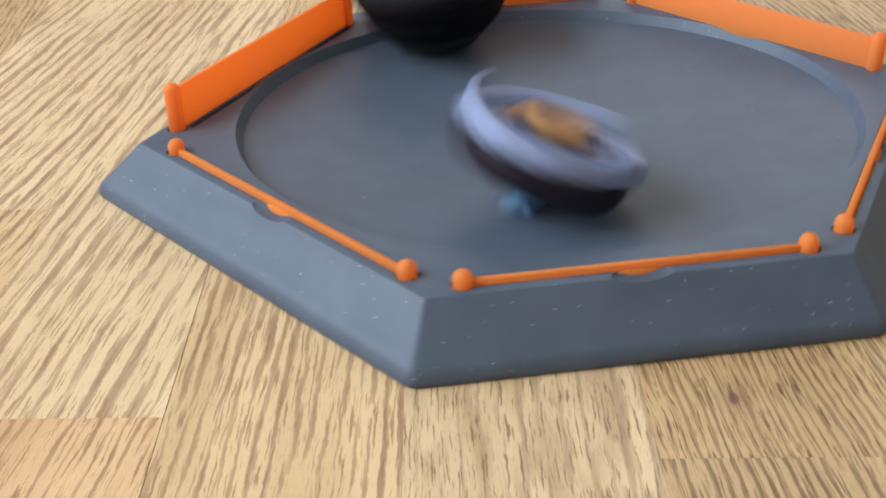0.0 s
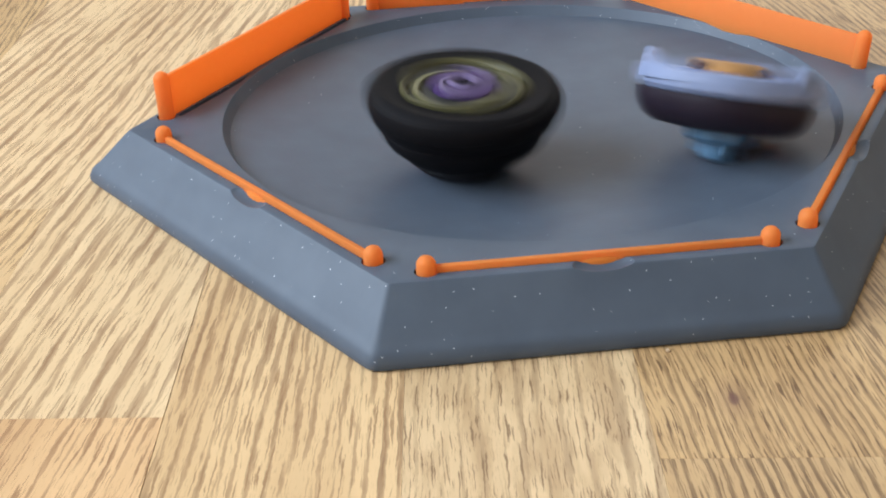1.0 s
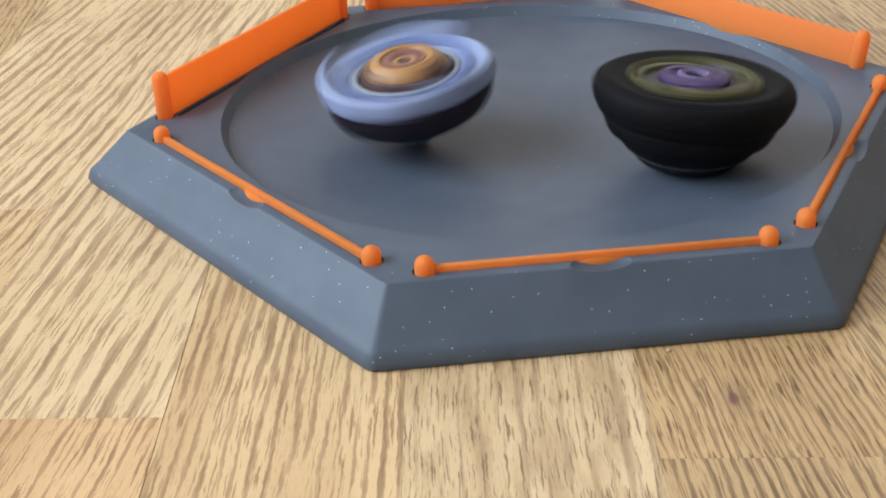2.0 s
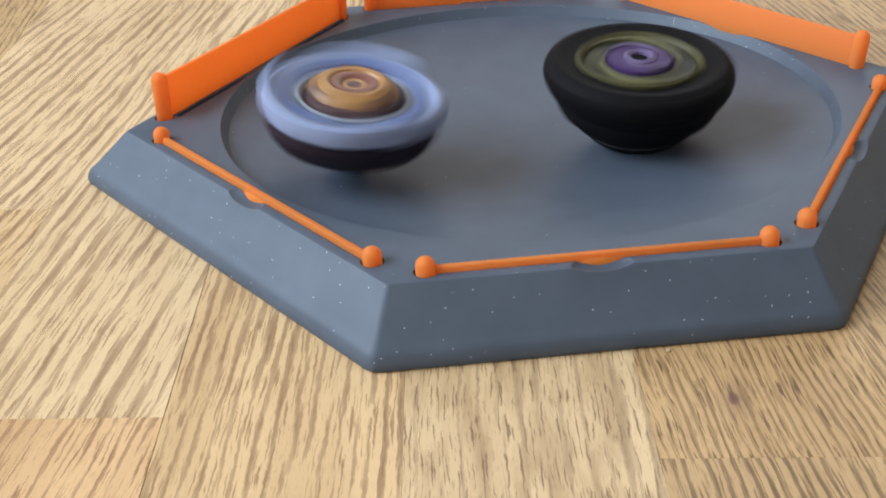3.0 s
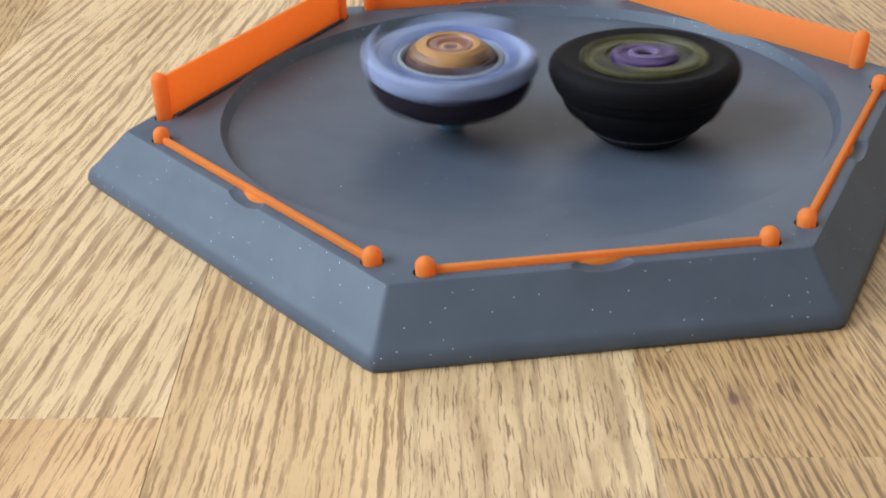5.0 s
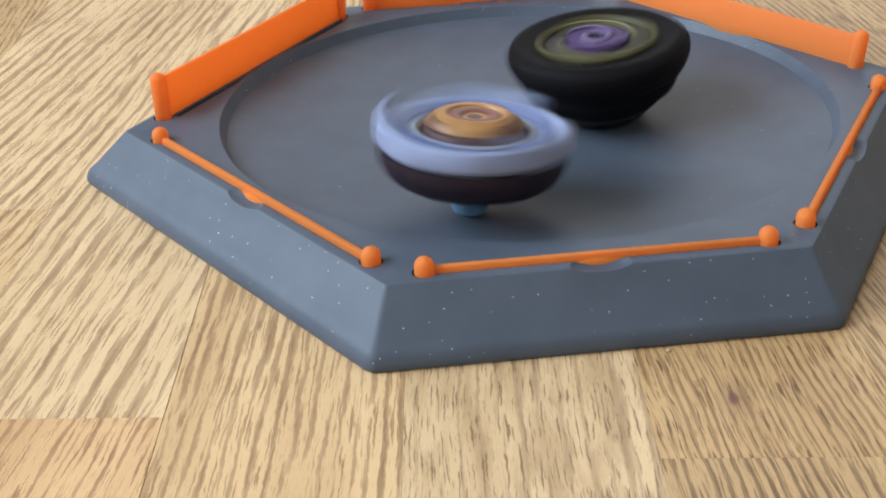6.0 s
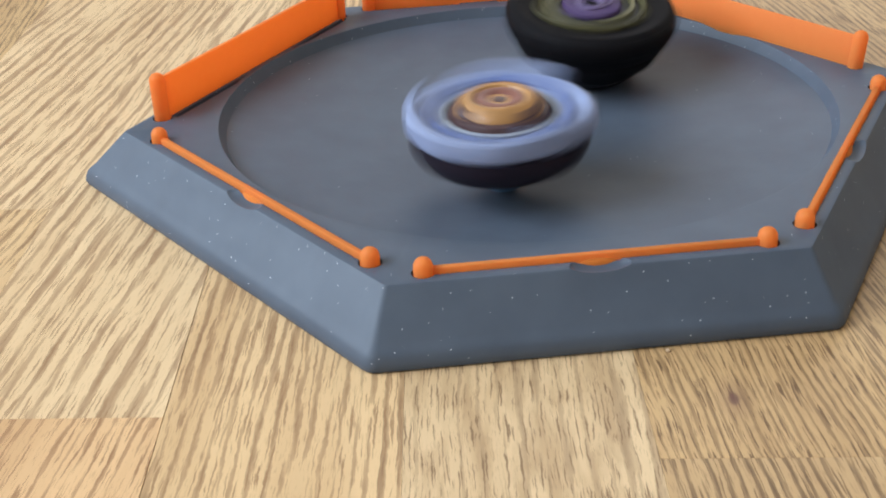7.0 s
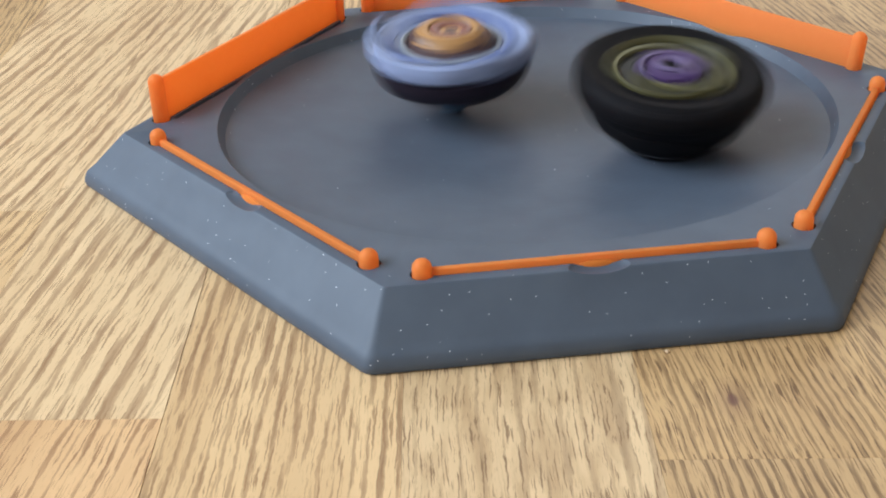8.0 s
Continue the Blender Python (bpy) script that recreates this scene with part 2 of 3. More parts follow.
# each side: the way it faces, how far out its wall stands, half the wall's length, the wall's shift along the side
SIDES = [(270, 0.0899, 0.0365, 0.0002), (327.1, 0.0849, 0.0430, -0.0013), (32.4, 0.0840, 0.0445, 0.0010),
         (90, 0.0890, 0.0360, 0.0004), (146.3, 0.0845, 0.0456, 0.0024), (213.4, 0.0851, 0.0450, -0.0011)]
# how much further out the foot of a side reaches
SPREAD = [0.0, 0.0, 0.0, 0.0, 0.0040, 0.0]
RIM = 0.0818
STEP, DEPTH = 0.0030, 0.0062


def corners(off):
    out = []
    for k in range(6):
        n1, a1 = SIDES[k - 1][:2]
        n2, a2 = SIDES[k][:2]
        out_by = max(0.0, (off - 0.0032) / 0.0086)
        n1, n2 = radians(n1), radians(n2)
        d = math.sin(n2 - n1)
        a1, a2 = a1 + off + out_by * SPREAD[k - 1], a2 + off + out_by * SPREAD[k]
        out.append(((a1 * math.sin(n2) - a2 * math.sin(n1)) / d, (a2 * math.cos(n1) - a1 * math.cos(n2)) / d))
    return out


def rounded(points, cut, steps=3):
    """The corners softened: each point becomes a short curve that starts and ends cut away from it."""
    out = []
    for k, p in enumerate(points):
        p = Vector(p)
        a = p + (Vector(points[k - 1]) - p).normalized() * cut
        b = p + (Vector(points[(k + 1) % len(points)]) - p).normalized() * cut
        for i in range(steps + 1):
            q = i / steps
            out.append(tuple((1 - q) ** 2 * a + 2 * q * (1 - q) * p + q * q * b))
    return out


def bowl_z(x, y):
    """Height of the bowl's floor over the arena's foot."""
    q = min(1.0, math.hypot(x, y) / (RIM - 0.0018))
    return DECK - STEP - DEPTH * (1 - q * q)


def arena_body():
    bm = bmesh.new()
    loops = []
    for off, z, fillet in ((0.0118, 0.0, 0.0022), (0.0126, 0.0003, 0.0022), (0.0128, 0.0009, 0.0022), (0.0127, 0.0020, 0.0022), (0.0123, 0.0033, 0.0021), (0.0119, 0.0040, 0.0020), (0.0114, 0.0046, 0.0018), (0.0108, 0.0053, 0.0016), (0.0102, 0.0060, 0.0014),
                           (0.0041, 0.01500, 0.0010), (0.0037, 0.01542, 0.0010), (0.0031, DECK, 0.0010)):
        loops.append([bm.verts.new((x, y, z)) for x, y in rounded(corners(off), fillet)])
    count = len(loops[0])
    for a, b in zip(loops, loops[1:]):
        for k in range(count):
            bm.faces.new((a[k], a[(k + 1) % count], b[(k + 1) % count], b[k]))
    bm.faces.new(loops[0][::-1])
    # deck between the hexagon and the round rim
    n = 96
    angle = [2 * math.pi * k / n for k in range(n)]
    prof = [(1.004, DECK), (1.0, DECK - 0.0001), (0.9965, DECK - 0.0005), (0.981, DECK - STEP + 0.0003), (0.978, DECK - STEP)]
    rings = [[bm.verts.new((RIM * r * math.cos(a), RIM * r * math.sin(a), z)) for a in angle] for r, z in prof]
    for r in (0.95, 0.85, 0.7, 0.5, 0.3, 0.12):
        rings.append([bm.verts.new((RIM * r * math.cos(a), RIM * r * math.sin(a), bowl_z(RIM * r * math.cos(a), RIM * r * math.sin(a)))) for a in angle])
    for a, b in zip(rings, rings[1:]):
        for k in range(n):
            bm.faces.new((a[k], a[(k + 1) % n], b[(k + 1) % n], b[k]))
    bm.faces.new(rings[-1])
    top, rim = loops[-1], rings[0]
    near = [max(range(n), key=lambda i: math.cos(angle[i] - math.atan2(v.co.y, v.co.x))) for v in top]
    for k in range(count):
        i, j = near[k], near[(k + 1) % count]
        steps = (j - i) % n
        if not steps:
            bm.faces.new((top[k], top[(k + 1) % count], rim[i]))
        for s in range(steps):
            a, b = (i + s) % n, (i + s + 1) % n
            if s < steps // 2:
                bm.faces.new((top[k], rim[b], rim[a]))
            elif s == steps // 2:
                bm.faces.new((top[k], top[(k + 1) % count], rim[a]))
                bm.faces.new((top[(k + 1) % count], rim[b], rim[a]))
            else:
                bm.faces.new((top[(k + 1) % count], rim[b], rim[a]))
    ob = new("arena_body", mesh_of("arena_body", bm, GREY))
    # slots, post holes and finger notches are cut out
    cut = bmesh.new()
    for k, (n_, a, s, c) in enumerate(SIDES):
        m = pose(0, 0, 0, 0, 0, n_ + 90) @ Matrix.Translation((c, 0, 0))
        inner = 0.0022 if k == 3 else 0.00115
        # in this frame the side lies along x, outside is -y
        def block(x0, x1, y0, y1, z0):
            box(cut, x0, x1, y0, y1, z0, 0.02, m)
        block(-s, -0.0062, -a - 0.0012, -a + inner, 0.0016)
        block(0.0062, s, -a - 0.0012, -a + inner, 0.0016)
        if k == 4:
            # a groove before the wall, narrower where the bowl's rim comes near
            q = -s + 0.001
            while q < s - 0.003:
                deep = 0.0014
                for x in (q, q + 0.002):
                    reach = 0.0014
                    while reach < 0.0036:
                        p = m @ Vector((x, -a + reach + 0.0005, 0))
                        if math.hypot(p.x, p.y) < 1.008 * RIM:
                            break
                        reach += 0.0002
                    deep = reach if x == q else min(deep, reach)
                if deep > 0.0024 and not -0.006 < q + 0.001 < 0.006:
                    block(q, q + 0.00201, -a + 0.0020, -a + deep, 0.006)
                q += 0.002
        block(-0.0064, 0.0064, -a - 0.0012, -a + 0.00097, 0.0017)
        for e in (-1, 1):
            made = bmesh.ops.create_cone(cut, cap_ends=True, segments=24, radius1=0.0026, radius2=0.0026, depth=0.02)["verts"]
            bmesh.ops.transform(cut, matrix=m @ Matrix.Translation((e * s, -a, 0.0115)), verts=made)
        made = bmesh.ops.create_uvsphere(cut, u_segments=28, v_segments=14, radius=1)["verts"]
        bmesh.ops.transform(cut, matrix=m @ Matrix.Translation((0, -a - 0.0032, DECK + 0.0006)) @ Matrix.Diagonal((0.0070, 0.0034, 0.0019, 1)), verts=made)
    tool = new("cutter", mesh_of("cutter", cut, GREY, False))
    mod = ob.modifiers.new("cut", "BOOLEAN")
    mod.operation, mod.solver, mod.object, mod.use_self = "DIFFERENCE", "EXACT", tool, True
    deps = bpy.context.evaluated_depsgraph_get()
    me = bpy.data.meshes.new_from_object(ob.evaluated_get(deps))
    ob.modifiers.clear()
    ob.data = me
    me.set_sharp_from_angle(angle=radians(27))
    bpy.data.objects.remove(tool)
    return ob


def wall_panel(s, material, grip):
    """A wall with a round post at each end; its foot is at z = 0."""
    wall = new("arena_wall")
    thick = 0.00075
    bm = box(bmesh.new(), -s + 0.0012, s - 0.0012, -thick, thick, 0, 0.0115 if grip else 0.0121, bevel=0.0004)
    part("panel", bm, material, wall)
    if grip:
        # grip tongue on the outer face of the wall
        bm = bmesh.new()
        made = bmesh.ops.create_uvsphere(bm, u_segments=24, v_segments=12, radius=1)["verts"]
        bmesh.ops.transform(bm, matrix=Matrix.Translation((0, -0.0004, 0.0084)) @ Matrix.Diagonal((0.0056, 0.0013, 0.0021, 1)), verts=made)
        part("grip", bm, SHADED_ORANGE, wall)
    for e in (-1, 1):
        r = 0.0021
        prof = [(0, 0), (r * 0.9, 0), (r, 0.0003), (r, 0.0117)]
        prof += [(r * math.cos(a), 0.0117 + r * math.sin(a)) for a in (0.3, 0.6, 0.9, 1.2, 1.4)] + [(0, 0.0117 + r)]
        bm = lathe(bmesh.new(), prof, 28)
        part("post", bm, material, wall).location = (e * s, 0, 0)
    return wall


ARENA = new("battle_arena")
tagged(ARENA, "grey speckled plastic hexagonal spinning-top arena on the floor", "toy arena")
body = arena_body()
body.parent = ARENA
tagged(body, "speckled grey body with a round bowl")
for k, (n_, a, s, c) in enumerate(SIDES):
    raised = k in (2, 3, 4)  # one of them has sunk a little and leans out
    w = wall_panel(s, ORANGE, not raised)
    w.name = "raised_wall" if raised else "lowered_wall"
    tagged(w, "orange wall raised out of its slot" if raised else "orange wall pushed down into its slot")
    w.parent = ARENA
    foot = (DECK - 0.0034 if k == 2 else DECK - 0.0010) if raised else DECK - 0.0102
    w.matrix_basis = pose(0, 0, 0, 0, 0, n_ + 90) @ Matrix.Translation((c - 0.0026 if k == 2 else c, -a + (0.0024 if k == 2 else 0), foot)) @ pose(0, 0, 0, 9 if k == 2 else 0)


# ---------------------------------------------------------------- spinning tops
def blades(bm, count, r0, r1, z0, z1, sweep, width, lift=0.0):
    """Curved blades round a hub, each a swept prism."""
    for b in range(count):
        a0 = 2 * math.pi * b / count
        rows = []
        steps = 8
        for i in range(steps + 1):
            q = i / steps
            a = a0 + sweep * q
            ro = r1 * (0.9 + 0.1 * math.sin(math.pi * min(1, q * 1.15)) + 0.03 * q)
            wi = width * (1 - 0.35 * q)
            c, s_ = math.cos(a), math.sin(a)
            up = z1 + lift * q
            rows.append([bm.verts.new((r * c, r * s_, z)) for r, z in ((r0, z0), (ro, z0 + 0.001), (ro, up - 0.0008), (ro - 0.001, up), (ro - wi, up), (r0, z1 - 0.001))])
        for u, v in zip(rows, rows[1:]):
            for j in range(6):
                bm.faces.new((u[j], u[(j + 1) % 6], v[(j + 1) % 6], v[j]))
        bm.faces.new(rows[0])
        bm.faces.new(rows[-1][::-1])
    return bm


def spiral(bm, r0, r1, sweep, width, z0, z1, start):
    """A rib with a flat top that winds outwards."""
    rows, steps = [], 14
    for i in range(steps + 1):
        q = i / steps
        a, r = start + sweep * q, r0 + (r1 - r0) * q
        wi = width * (0.35 + 0.65 * math.sin(math.pi * (0.12 + 0.76 * q)))
        rows.append([bm.verts.new((s * math.cos(a), s * math.sin(a), z)) for s, z in ((r - wi / 2, z0), (r + wi / 2, z0), (r + wi * 0.35, z1), (r - wi * 0.35, z1))])
    for u, v in zip(rows, rows[1:]):
        for j in range(4):
            bm.faces.new((u[j], u[(j + 1) % 4], v[(j + 1) % 4], v[j]))
    bm.faces.new(rows[0])
    bm.faces.new(rows[-1][::-1])
    return bm


def blue_top():
    top = tagged(new("spinning_top"), "pale blue and gold spinning battle top with a clear blue tip", "spinning top", "spinning tops in the arena")
    # the tip touches z = 0
    tip = part("driver_tip", lathe(bmesh.new(), [(0, 0), (0.0026, 0.0002), (0.0040, 0.0010), (0.0045, 0.0026), (0.0046, 0.0044), (0.0074, 0.0050), (0.0085, 0.0060), (0.0086, 0.0084), (0, 0.0090)], 40,
         wobble=lambda a, i: 1 + (0.07 * math.cos(6 * a) if i in (5, 6, 7) else 0)), SKY_TIP, top, "clear blue tip")
    for k in range(3):
        bm = box(bmesh.new(), 0.0040, 0.0066, -0.0007, 0.0007, 0.0020, 0.0052, pose(0, 0, 0, 0, 0, 120 * k + 40), bevel=0.0003)
        part("lug", bm, SKY_TIP, tip)
    part("forge_disc", lathe(bmesh.new(), [(0.006, 0.0070), (0.0130, 0.0062), (0.0172, 0.0067), (0.0199, 0.0084), (0.0214, 0.0107), (0.0221, 0.0128), (0.0221, 0.0147), (0.006, 0.0150)], 72, True,
         wobble=lambda a, i: 1 + (0.04 * math.cos(5 * a) if 1 < i < 7 else 0)), DARK_METAL, top, "dark purple metal disc")
    ring = part("energy_ring", lathe(bmesh.new(), [(0.0125, 0.0149), (0.0214, 0.0149), (0.0225, 0.0161), (0.0227, 0.0182), (0.0220, 0.0200), (0.0209, 0.0205), (0.0176, 0.0191), (0.0152, 0.0186), (0.0135, 0.0180)], 90, True,
         wobble=lambda a, i: 1 + (0.040 * math.cos(3 * a) + 0.020 * math.sin(9 * a) if 0 < i < 7 else 0)), BLUE_WHITE, top, "pale blue layer ring")
    for k in range(3):
        bm = blades(bmesh.new(), 1, 0.0190, 0.0243, 0.0164, 0.0200, -0.95, 0.0030, 0.0046)
        part("blade", bm, BLUE_WHITE, ring).rotation_euler.z = 2 * math.pi * k / 3
        for turn, r1 in ((0.9, 0.0208), (1.75, 0.0190)):
            bm = blades(bmesh.new(), 1, 0.0160, r1, 0.0184, 0.0205, 0.62, 0.0014, 0.0004)
            part("ridge", bm, DEEP_BLUE, ring, "deeper blue ridge").rotation_euler.z = 2 * math.pi * k / 3 + turn
    part("inner_ring", lathe(bmesh.new(), [(0.0144, 0.0176), (0.0144, 0.0190), (0.0137, 0.0194), (0.0130, 0.0188), (0.0130, 0.0176)], 60, True), FROST, ring, "frosted inner ring")
    part("hub_base", lathe(bmesh.new(), [(0.0126, 0.0172), (0.0125, 0.0188), (0.0119, 0.0201), (0.0104, 0.0208), (0.0098, 0.0200)], 60, True,
         wobble=lambda a, i: 1 + 0.055 * math.cos(5 * a)), BROWN, top, "dark brown hub base")
    hub = part("hub", lathe(bmesh.new(), [(0.0112, 0.0192), (0.0110, 0.0206), (0.0096, 0.0222), (0.0078, 0.0232), (0.0066, 0.0230), (0.0060, 0.0222), (0.0, 0.0220)], 60,
         wobble=lambda a, i: 1 + (0.05 * math.cos(5 * a) if i < 4 else 0)), GOLD, top, "worn gold hub")
    for k in range(3):
        # brown panels set into the flank of the hub
        bm = box(bmesh.new(), -0.0032, 0.0032, -0.0012, 0.0012, -0.0010, 0.0010, pose(0, 0, 0, 0, 0, 120 * k) @ Matrix.Translation((0, 0.0099, 0.0213)) @ pose(0, 0, 0, -42), bevel=0.0004)
        part("inlay", bm, BROWN, hub)
    part("chip", lathe(bmesh.new(), [(0.0060, 0.0216), (0.0058, 0.0227), (0.0046, 0.0229), (0.0032, 0.0224), (0.0024, 0.0217), (0.0, 0.0215)], 40,
         wobble=lambda a, i: 1 + (0.08 * math.cos(2 * a) if i > 1 else 0)), RUSSET, top, "russet centre chip")
    part("bolt", lathe(bmesh.new(), [(0.0023, 0.0212), (0.0022, 0.0220), (0.0012, 0.0222), (0, 0.0221)], 28), BROWN, top, "dark centre bolt")
    for piece in top.children:
        if not piece.name.startswith("driver_tip"):
            piece.location.z = 0.0021
    return top


def black_top():
    top = tagged(new("spinning_top"), "black bowl-shaped spinning battle top with a purple centre", "spinning top", "spinning tops in the arena")
    part("driver_tip", lathe(bmesh.new(), [(0, 0), (0.0030, 0.0002), (0.0070, 0.0008), (0.0116, 0.0016), (0.0128, 0.0026), (0.0126, 0.0042), (0, 0.0042)], 48), BLACK, top, "black round tip")
    part("forge_disc", lathe(bmesh.new(), [(0.0070, 0.0040), (0.0138, 0.0041), (0.0156, 0.0053), (0.0171, 0.0072), (0.0178, 0.0086), (0.0196, 0.0091), (0.0205, 0.0106), (0.0212, 0.0128), (0.0211, 0.0137), (0.0070, 0.0140)], 72, True,
         wobble=lambda a, i: 1 + (0.02 * math.cos(5 * a) if 4 < i < 8 else 0)), BLACK, top, "black metal disc")
    ring = part("energy_ring", lathe(bmesh.new(), [(0.0130, 0.0138), (0.0219, 0.0139), (0.0229, 0.0150), (0.0233, 0.0166), (0.0239, 0.0171), (0.0243, 0.0188), (0.0242, 0.0206), (0.0234, 0.0221), (0.0216, 0.0231), (0.0198, 0.0229), (0.0178, 0.0222), (0.0160, 0.0224)], 90, True,
         wobble=lambda a, i: 1 + (0.012 * math.cos(5 * a) + 0.008 * math.sin(12 * a) if 0 < i < 9 else 0)), BLACK, top, "black layer ring")
    part("blade", blades(bmesh.new(), 4, 0.0195, 0.0246, 0.0180, 0.0222, 0.9, 0.003), BLACK, ring)
    part("collar", lathe(bmesh.new(), [(0.0162, 0.0205), (0.0160, 0.0230), (0.0154, 0.0234), (0.0147, 0.0230), (0.0142, 0.0224), (0.0140, 0.0205)], 60, True,
         wobble=lambda a, i: 1 + (0.045 * math.cos(4 * a) if i < 5 else 0)), OLIVE, top, "olive gold collar")
    dish = part("insert", lathe(bmesh.new(), [(0.0142, 0.0205), (0.0140, 0.0219), (0.0116, 0.0218), (0.0086, 0.0222), (0.0080, 0.0205)], 48, True), GREYISH, top, "smoky insert ring")
    for k in range(3):
        bm = box(bmesh.new(), -0.0030, 0.0030, -0.0018, 0.0018, -0.0008, 0.0008, pose(0, 0, 0, 0, 0, 120 * k + 20) @ Matrix.Translation((0, 0.0116, 0.0219)) @ pose(0, 0, 0, -16), bevel=0.0004)
        part("inlay", bm, OLIVE, dish)
    for k in range(2):
        part("swirl", spiral(bmesh.new(), 0.0092, 0.0142, 2.1, 0.0017, 0.0217, 0.0229, math.pi * k), PALE_OLIVE, dish, "pale olive curved rib")
    hub = part("hub", lathe(bmesh.new(), [(0.0084, 0.0212), (0.0080, 0.0231), (0.0058, 0.0235), (0.0044, 0.0233), (0.0044, 0.0212)], 48, True,
         wobble=lambda a, i: 1 + (0.10 * math.cos(5 * a) if i < 3 else 0)), PURPLE, top, "purple hub")
    for k in range(2):
        part("swirl", spiral(bmesh.new(), 0.0046, 0.0086, 1.9, 0.0014, 0.0226, 0.0240, math.pi * k + 0.7), LILAC, hub, "lilac curved rib")
    part("chip", lathe(bmesh.new(), [(0.0044, 0.0215), (0.0043, 0.0236), (0.0034, 0.0241), (0.0024, 0.0236), (0.0021, 0.0222), (0, 0.0222)], 40), LILAC, top, "lilac chip with a hole")
    part("seam_ring", lathe(bmesh.new(), [(0.0128, 0.0038), (0.0137, 0.0038), (0.0138, 0.0041), (0.0128, 0.0042)], 64, True), SILVER, top, "thin pale seam ring")
    part("core", lathe(bmesh.new(), [(0.0022, 0.0218), (0.0020, 0.0230), (0, 0.0230)], 28), BLACK, top)
    return top


BLUE, DARK = blue_top(), black_top()
for top, size in ((BLUE, 0.982), (DARK, 1.005)):
    for piece in top.children_recursive:
        piece.data.transform(Matrix.Scale(size, 4))
        piece.location *= size


# ---------------------------------------------------------------- floor strips
PITCH, ANGLE = 0.04683, 0.62


def plank_mesh(x, y, length, lean, wood, gap):
    """One strip in place; its grain map runs along it in metres, turned by the grain's lean."""
    bm = box(bmesh.new(), x + 0.00002, x + PITCH - gap, y + 0.00002, y + length - 0.00002, -0.009, 0, bevel=0.00004)
    for v in bm.verts:
        v.co.y -= 0.045 * (v.co.x - x)  # the ends are not quite square
    layer = bm.loops.layers.uv.new("grain")
    c, s = math.cos(radians(lean)), math.sin(radians(lean))
    shift = (random.uniform(0, 9), random.uniform(0, 9))
    for f in bm.faces:
        for loop in f.loops:
            px, py = loop.vert.co.x - x, loop.vert.co.y - y
            loop[layer].uv = (c * px - s * py + shift[0], s * px + c * py + shift[1])
    return mesh_of("plank", bm, wood, False)


def floor_strips():
    turn = pose(0, 0.207, 0, 0, 0, ANGLE) @ Matrix.Translation((0, -0.207, 0))
    # joint, grain lean, and the wood before and after the joint, for the strips seen best
    known = {-3: (0.3053, 9, MID_OAK, PALE_OAK), -2: (0.2102, 7, WARM_OAK, PALE_OAK), -1: (0.72, 1.5, MID_OAK, MID_OAK),
             0: (0.80, 0.5, BEIGE_OAK, MID_OAK), 1: (0.1893, -4, BROWN_OAK, TAN_OAK), 2: (0.05, -7, BROWN_OAK, BROWN_OAK),
             # strips 3 and 4: shade to the right of the arena put into browner oak
             3: (0.30, -7, BROWN_OAK, BROWN_OAK), 4: (0.16, -6, BROWN_OAK, BROWN_OAK)}
    rng = random.Random(5)
    woods = (PALE_OAK, MID_OAK, WARM_OAK, BROWN_OAK)
    far = bmesh.new()
    length = 0.62
    for k in range(-45, 46):
        x0 = -0.0132 + k * PITCH
        joint, lean, before, after = known.get(k, (rng.uniform(-0.1, 0.5), rng.uniform(-8, 8), rng.choice(woods), rng.choice(woods)))
        y = joint - length * math.ceil((joint + 1.9) / length)
        while y < 2.9:
            if -7 <= k <= 8 and y + length > -0.3 and y < 1.2:
                ob = new("plank", plank_mesh(x0, y, length, lean, before if y < joint - 0.01 else after, 0.00012 if k == -2 else 0.00002))
                ob.parent = FLOOR
                ob.matrix_basis = turn
            else:
                y0, y1 = max(y, -1.8), min(y + length, 2.8)
                if y1 > y0 + 0.01 and -1.3 < x0 < 2.0 - PITCH:
                    box(far, x0 + 0.0001, x0 + PITCH - 0.0001, y0 + 0.0001, y1 - 0.0001, -0.009, 0)
            y += length
    layer = far.loops.layers.uv.new("grain")
    for f in far.faces:
        for loop in f.loops:
            loop[layer].uv = loop.vert.co.xy
    bmesh.ops.transform(far, matrix=turn, verts=far.verts)
    rest = part("far_planks", far, MID_OAK, FLOOR, smooth=False)
    tagged(rest, "oak laminate strips further off", kind="stuff")


floor_strips()


def crumb():
    bm = bmesh.new()
    bmesh.ops.create_icosphere(bm, subdivisions=2, radius=0.0005)
    for v in bm.verts:
        v.co *= 1 + 0.35 * noise.noise(v.co * 2500)
        v.co.z = max(v.co.z * 0.7, -0.0003)
    ob = tagged(new("crumb", mesh_of("crumb", bm, PALE_CRUMB)), "tiny pale crumb lying on the oak floor", "crumb")
    ob.location = (0.0407, 0.2251, 0.0003)


crumb()


ARENA_ROWS = [
    (0, 0.0221, 0.3224, 8.21), (0.1, 0.0207, 0.3204, 7.04), (0.2, 0.0179, 0.3198, 7.49), (0.3, 0.0173, 0.3200, 7.5), (0.5, 0.0169, 0.3202, 7.57),
    (0.6, 0.0169, 0.3202, 7.54), (0.7, 0.0174, 0.3272, 6.16), (0.8, 0.0184, 0.3277, 5.71), (1, 0.0179, 0.3277, 6.24), (1.5, 0.0175, 0.3278, 6.22),
    (3, 0.0174, 0.3275, 6.43), (4.5, 0.0174, 0.3275, 6.43), (6.5, 0.0170, 0.3274, 6.47), (7.5, 0.0169, 0.3271, 6.43), (8, 0.0169, 0.3271, 6.43),
]
